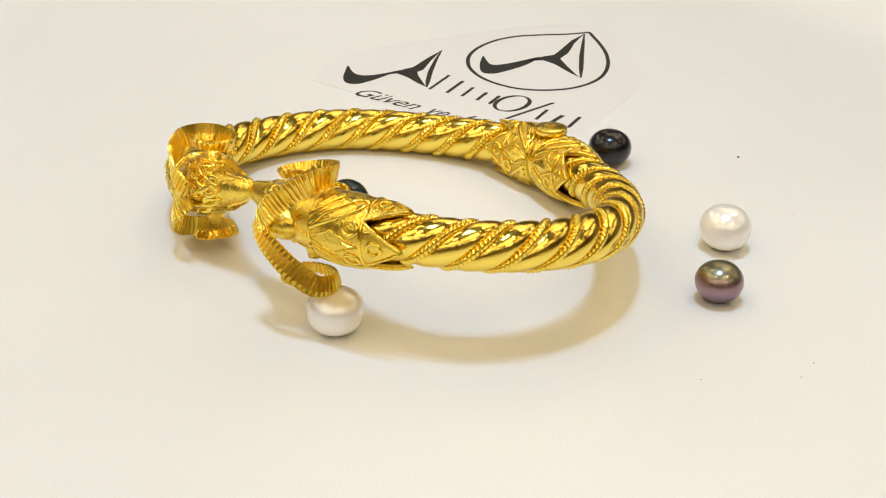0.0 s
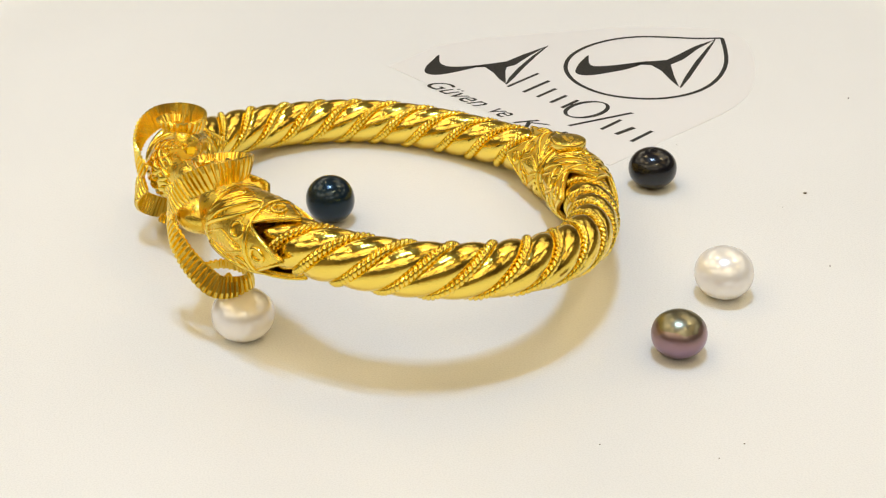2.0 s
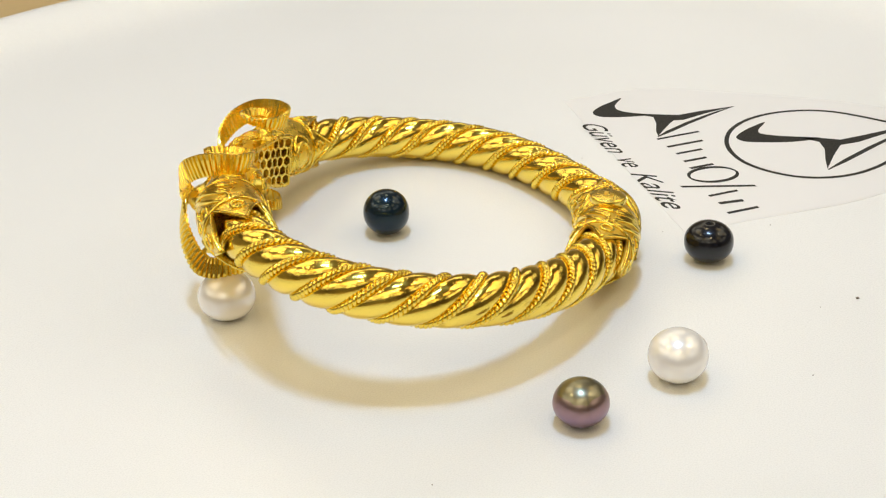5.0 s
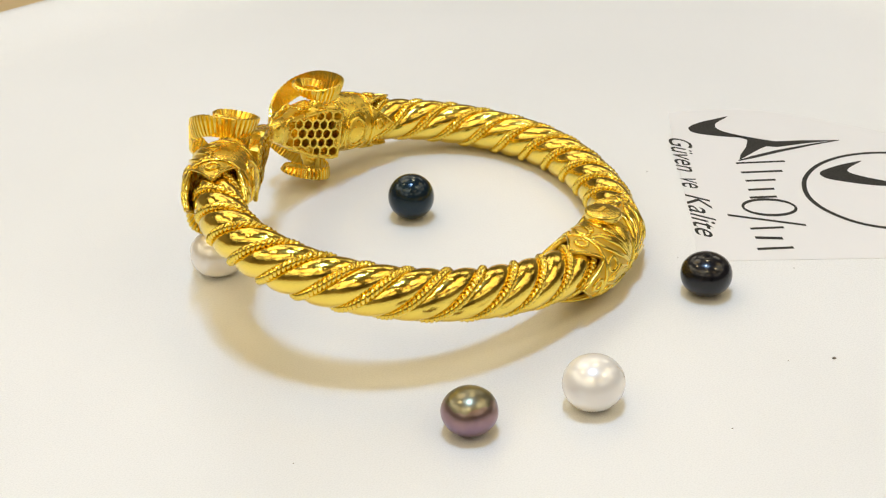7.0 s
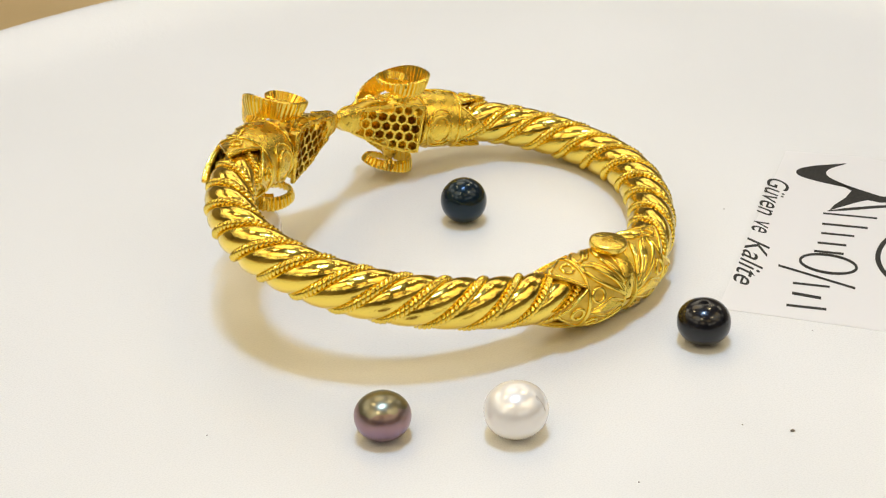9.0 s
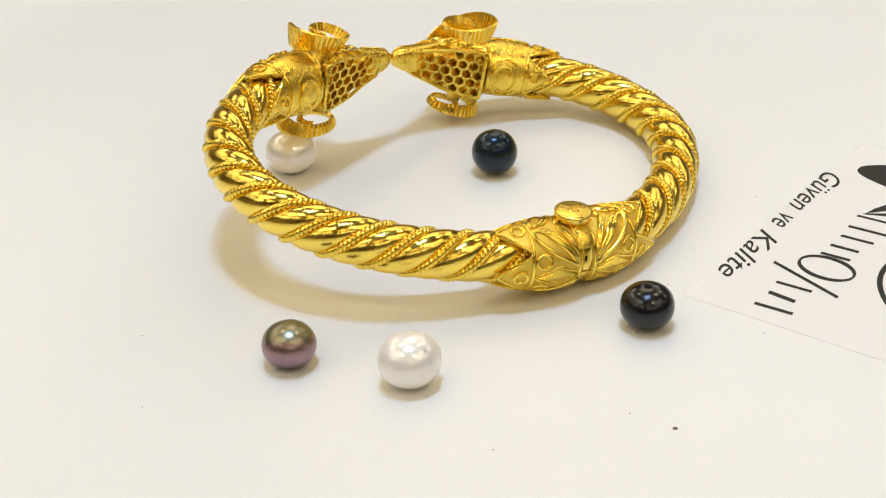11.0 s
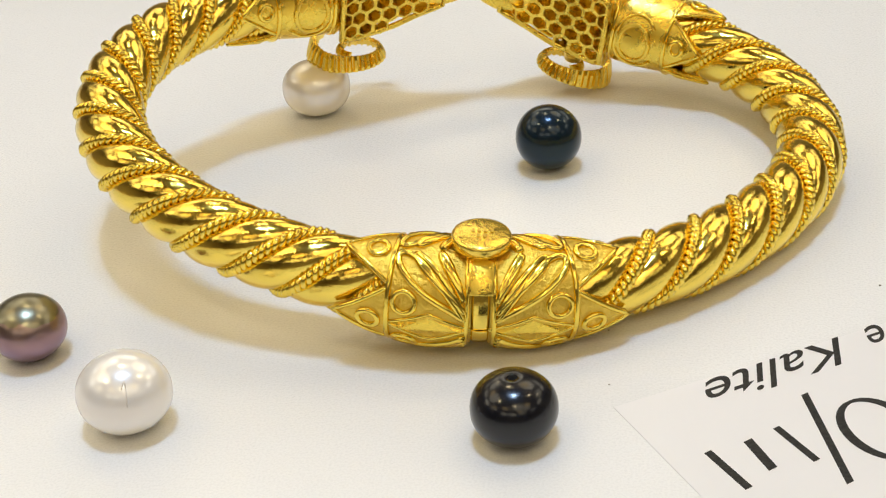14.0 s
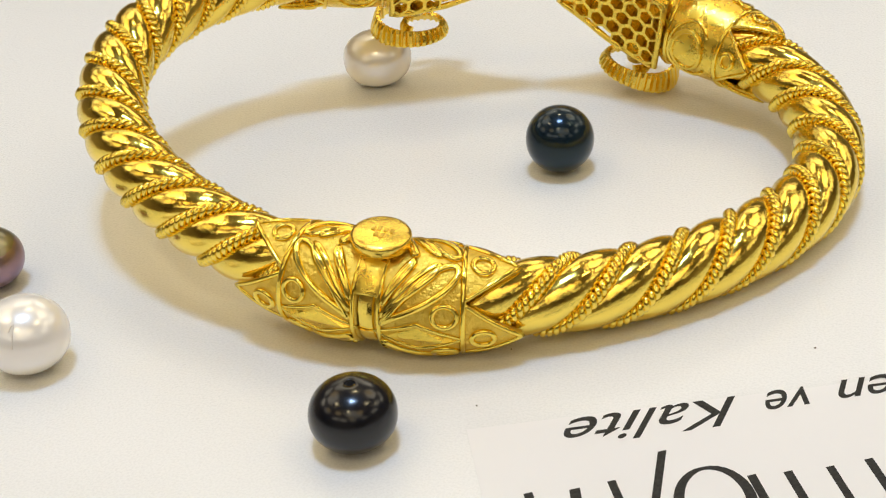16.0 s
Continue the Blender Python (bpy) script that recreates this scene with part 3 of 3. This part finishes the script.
pearl(-22.9, 27.4, 8.5, 6.7, nacre_white, "white button pearl under the bangle's lower horn", seed=1.3)
white_b = pearl(-28.4, -39.3, 8.55, 7.2, nacre_white, "large white pearl with a scratched flank", power=2.1, squash=(1, 0.96), seed=2.1)
pearl(6.9, 10.9, 7.5, 7.4, nacre_blue, "blue-black round pearl inside the bangle", False, 2.08, seed=3.7)
black = pearl(6.2, -40.8, 7.6, 6.25, nacre_black, "black button pearl with a drilled hole", True, 2.2, seed=4.9)
# Added matt black lining in the bore: the hole's shade put into its colour.
v, f = lathe([(0, 4.7 * MM), (0.405 * MM, 4.7 * MM), (0.405 * MM, 6.11 * MM), (0.35 * MM, 6.08 * MM), (0.33 * MM, 5.0 * MM), (0, 5.0 * MM)], 20)
mesh_ob("drill_hole_lining", v, f, hole_shade, black, True, "near-black lining for the shade in the drilled hole")
pearl(-41.3, -28.0, 7.45, 6.3, nacre_purple, "peacock purple-grey iridescent button pearl", power=2.04, seed=6.2)

for dx, dz, tilt, size in ((0.0, 0.0, 0.12, 2.4), (-0.25, 0.75, 0.5, 0.7)):
    mark = []
    for k in range(9):
        s = size * (k / 8 - 0.5)
        az, el = radians(-66) + (dx + s * math.sin(tilt)) / 4.0, radians(33) + (dz + s * math.cos(tilt)) / 3.8
        flank = Vector((math.cos(el) * math.cos(az) * 4.36, math.cos(el) * math.sin(az) * 4.18, 3.6 + math.sin(el) * 3.66))
        mark.append(flank * MM)
    mesh_ob("scratch", *wire(mark, [0.055 * MM * (1 + 0.6 * math.sin(k * 2.1)) for k in range(9)], 5), nacre_chip, white_b, True, "fine grey scratch in the nacre")

# ---- printed card under the plate's edge side ----
CA, CB = Vector((-0.807, -0.591, 0)), Vector((0.591, -0.807, 0))


def card_point(x, y, z=0.0):
    return Vector((14.4 * MM, -35.6 * MM, 0)) + (CA * x + CB * y) * MM + Vector((0, 0, z * MM))


def slab(points, z0, z1):
    n = len(points)
    v = [card_point(x, y, z0) for x, y in points] + [card_point(x, y, z1) for x, y in points]
    return v, [tuple(range(n)), tuple(range(n, 2 * n))] + [(i, (i + 1) % n, n + (i + 1) % n, n + i) for i in range(n)]


card = group_thing("logo_card", "thin white plastic card printed with black logo", "card")
outline = [(0.4, 0.8), (1.8, 14), (3.5, 29)] + [(p.x, p.y) for p in spline([(3.6, 33, 0), (2.6, 40, 0), (-2.0, 50, 0), (-10.0, 60.5, 0), (-16.5, 63.6, 0), (-25, 60.5, 0), (-36, 51, 0), (-52, 31, 0), (-56.5, 22, 0)], 5)] + [(-57.0, 8.6)]
mesh_ob("card_sheet", *slab(outline, 0.004, 0.06), card_white, card, False)
INK0, INK1 = 0.064, 0.072


def ink_shape(name, points):
    return mesh_ob(name, *slab(points, INK0, INK1), ink, card, False)


def ink_ribbon(name, points, width, closed=True):
    """A line of even or given width."""
    n = len(points)
    a, b = [], []
    for i, p in enumerate(points):
        p0 = points[(i - 1) % n] if closed or i else p
        p1 = points[(i + 1) % n] if closed or i < n - 1 else p
        d = Vector((p1[0] - p0[0], p1[1] - p0[1])).normalized()
        w = (width[i] if isinstance(width, list) else width) / 2
        a.append(card_point(p[0] - d.y * w, p[1] + d.x * w, INK1))
        b.append(card_point(p[0] + d.y * w, p[1] - d.x * w, INK1))
    v = a + b
    f = [(i, (i + 1) % n, n + (i + 1) % n, n + i) for i in range(n if closed else n - 1)]
    return mesh_ob(name, v, f, ink, card, False)


SWOOSHES = (((-49.5, 10.8), (-51.3, 13.2), (-52.3, 16.0), (-53.2, 19.0), (-50.7, 16.3), (-48.6, 15.6), (-46.6, 16.6), (-44.5, 19.0), (-42.9, 21.2), (-43.9, 17.8), (-45.4, 13.8), (-47.2, 11.0)),
            ((-27.5, 28.4), (-29.3, 31.4), (-30.2, 34.0), (-30.8, 36.8), (-28.5, 33.9), (-26.7, 33.2), (-24.3, 35.6), (-22.4, 38.4), (-20.1, 41.6), (-21.0, 36.2), (-23.3, 31.3), (-25.2, 28.6)))
STARS = (((-45.1, 17.4), (-43.0, 21.2), (-41.0, 24.5), (-40.7, 29.3), (-39.8, 35.8), (-39.3, 29.0), (-38.6, 24.2), (-39.2, 22.4), (-38.2, 20.8), (-36.2, 18.4), (-34.3, 16.2), (-36.5, 17.0), (-39.5, 18.8), (-42.4, 19.8)),
         ((-22.1, 38.1), (-19.9, 41.8), (-17.9, 44.2), (-17.7, 48.0), (-17.6, 53.7), (-16.5, 58.9), (-16.4, 52.5), (-15.6, 46.5), (-16.0, 42.8), (-12.5, 38.7), (-8.8, 34.9), (-11.8, 36.6), (-15.8, 39.3), (-18.8, 40.3)))
BLADES = (((-39.8, 35.8), (-38.6, 30.1), (-36.9, 23.8), (-35.2, 18.9), (-34.1, 16.0)), ((-16.5, 58.9), (-14.7, 53.2), (-12.6, 46.5), (-10.2, 39.6), (-8.5, 34.8)))
for swoosh, star, blade in zip(SWOOSHES, STARS, BLADES):
    ink_shape("swoosh_mark", [(p.x, p.y) for p in spline([(x, y, 0) for x, y in swoosh], 3, True)])
    ink_shape("star_mark", star)
    ink_ribbon("apex_blade", blade, [0.25, 0.7, 1.0, 0.95, 0.3], False)
drop = spline([(-15.9, 60.2, 0), (-19.8, 56.9, 0), (-24.4, 54.0, 0), (-28.9, 50.6, 0), (-32.0, 46.2, 0), (-33.6, 40.6, 0), (-33.3, 35.0, 0), (-31.2, 30.2, 0), (-28.0, 26.8, 0), (-23.8, 24.5, 0), (-18.5, 23.7, 0), (-13.5, 25.0, 0), (-8.9, 28.2, 0), (-6.1, 32.5, 0), (-5.0, 37.5, 0), (-5.7, 43.2, 0), (-8.0, 49.2, 0), (-11.4, 54.6, 0), (-15.7, 60.1, 0)], 5)
ink_ribbon("drop_outline", [(p.x, p.y) for p in drop], 0.8)

# the brand's name as plain bars and an oval
for x, foot, top, w, lean in ((-33.2, 15.3, 23.8, 0.65, 0.06), (-29.4, 15.2, 22.3, 0.75, 0.06), (-26.1, 15.1, 20.2, 0.7, 0.06), (-22.7, 14.6, 19.0, 0.75, 0.06), (-19.8, 14.1, 18.6, 0.75, 0.06),
                              (-14.2, 8.9, 20.3, 0.75, 0.47), (-9.0, 11.2, 16.6, 0.7, 0.06), (-5.9, 11.2, 15.4, 0.9, 0.2), (-2.2, 10.5, 16.2, 0.75, 0.06)):
    ink_shape("name_bar", [(x - w / 2, foot), (x + w / 2, foot), (x + w / 2 + lean * (top - foot), top), (x - w / 2 + lean * (top - foot), top)])
oval = [(-15.9 + 2.9 * math.cos(b) + 0.55 * math.sin(b), 16.3 + 4.2 * math.sin(b)) for b in [2 * math.pi * k / 32 for k in range(32)]]
ink_ribbon("name_oval", oval, [0.4 + 0.5 * abs(math.cos(2 * math.pi * k / 32)) for k in range(32)])


def ink_text(words, x, y, size, lean, wide, slope, label):
    """wide: the length of the whole line; slope: its fall along the card."""
    data = bpy.data.curves.new("lettering", "FONT")
    data.body, data.size, data.shear = words, size * MM, lean
    data.offset = 0.00002
    temp = bpy.data.objects.new("lettering_form", data)
    me = bpy.data.meshes.new_from_object(temp)
    bpy.data.objects.remove(temp)
    reach = max(v.co.x for v in me.vertices)
    for v in me.vertices:
        along, rise = v.co.x / reach * wide, v.co.y / MM
        v.co = card_point(x + along - slope * rise, y + slope * along + rise, INK1)
    me.materials.clear()
    me.materials.append(ink)
    ob = new("lettering", me)
    ob.parent = card
    return tagged(ob, label)


for words, x, y, wide in (("Güven", -46.2, 6.2, 15.0), ("ve", -29.6, 4.6, 4.8), ("Kalite", -23.2, 3.9, 15.8)):
    ink_text(words, x, y, 5.5, 0.55, wide, -0.105, "black slanted lettering of the slogan")


# ---- dust on the plate ----
def speck(x, y, size, seed):
    rnd = random.Random(seed)
    v, f = lathe([(0, size), (size * 0.8, size * 0.6), (size, size * 0.2), (0, 0)], 7)
    v = [(p[0] * rnd.uniform(0.6, 1.3), p[1] * rnd.uniform(0.6, 1.2), p[2]) for p in v]
    ob = mesh_ob("dust_speck", [(p[0] * MM, p[1] * MM, p[2] * MM) for p in v], f, dust_brown)
    ob.location = (x * MM, y * MM, 0)
    tagged(ob, "tiny brown dust speck on the white plate", "dust", "dust on the plate")


for i, (x, y, size) in enumerate(((-2.5, -63.3, 0.3), (14, -24, 0.1), (-6, -58, 0.12), (30, -86, 0.2), (-55, -60, 0.12), (-58, -12, 0.1), (-24.7, -57.3, 0.13), (40.1, -16.1, 0.13), (19.3, -49.8, 0.12), (-62, -29, 0.13), (-64, -25, 0.10), (14.1, -33, 0.10))):
    speck(x, y, size, i)
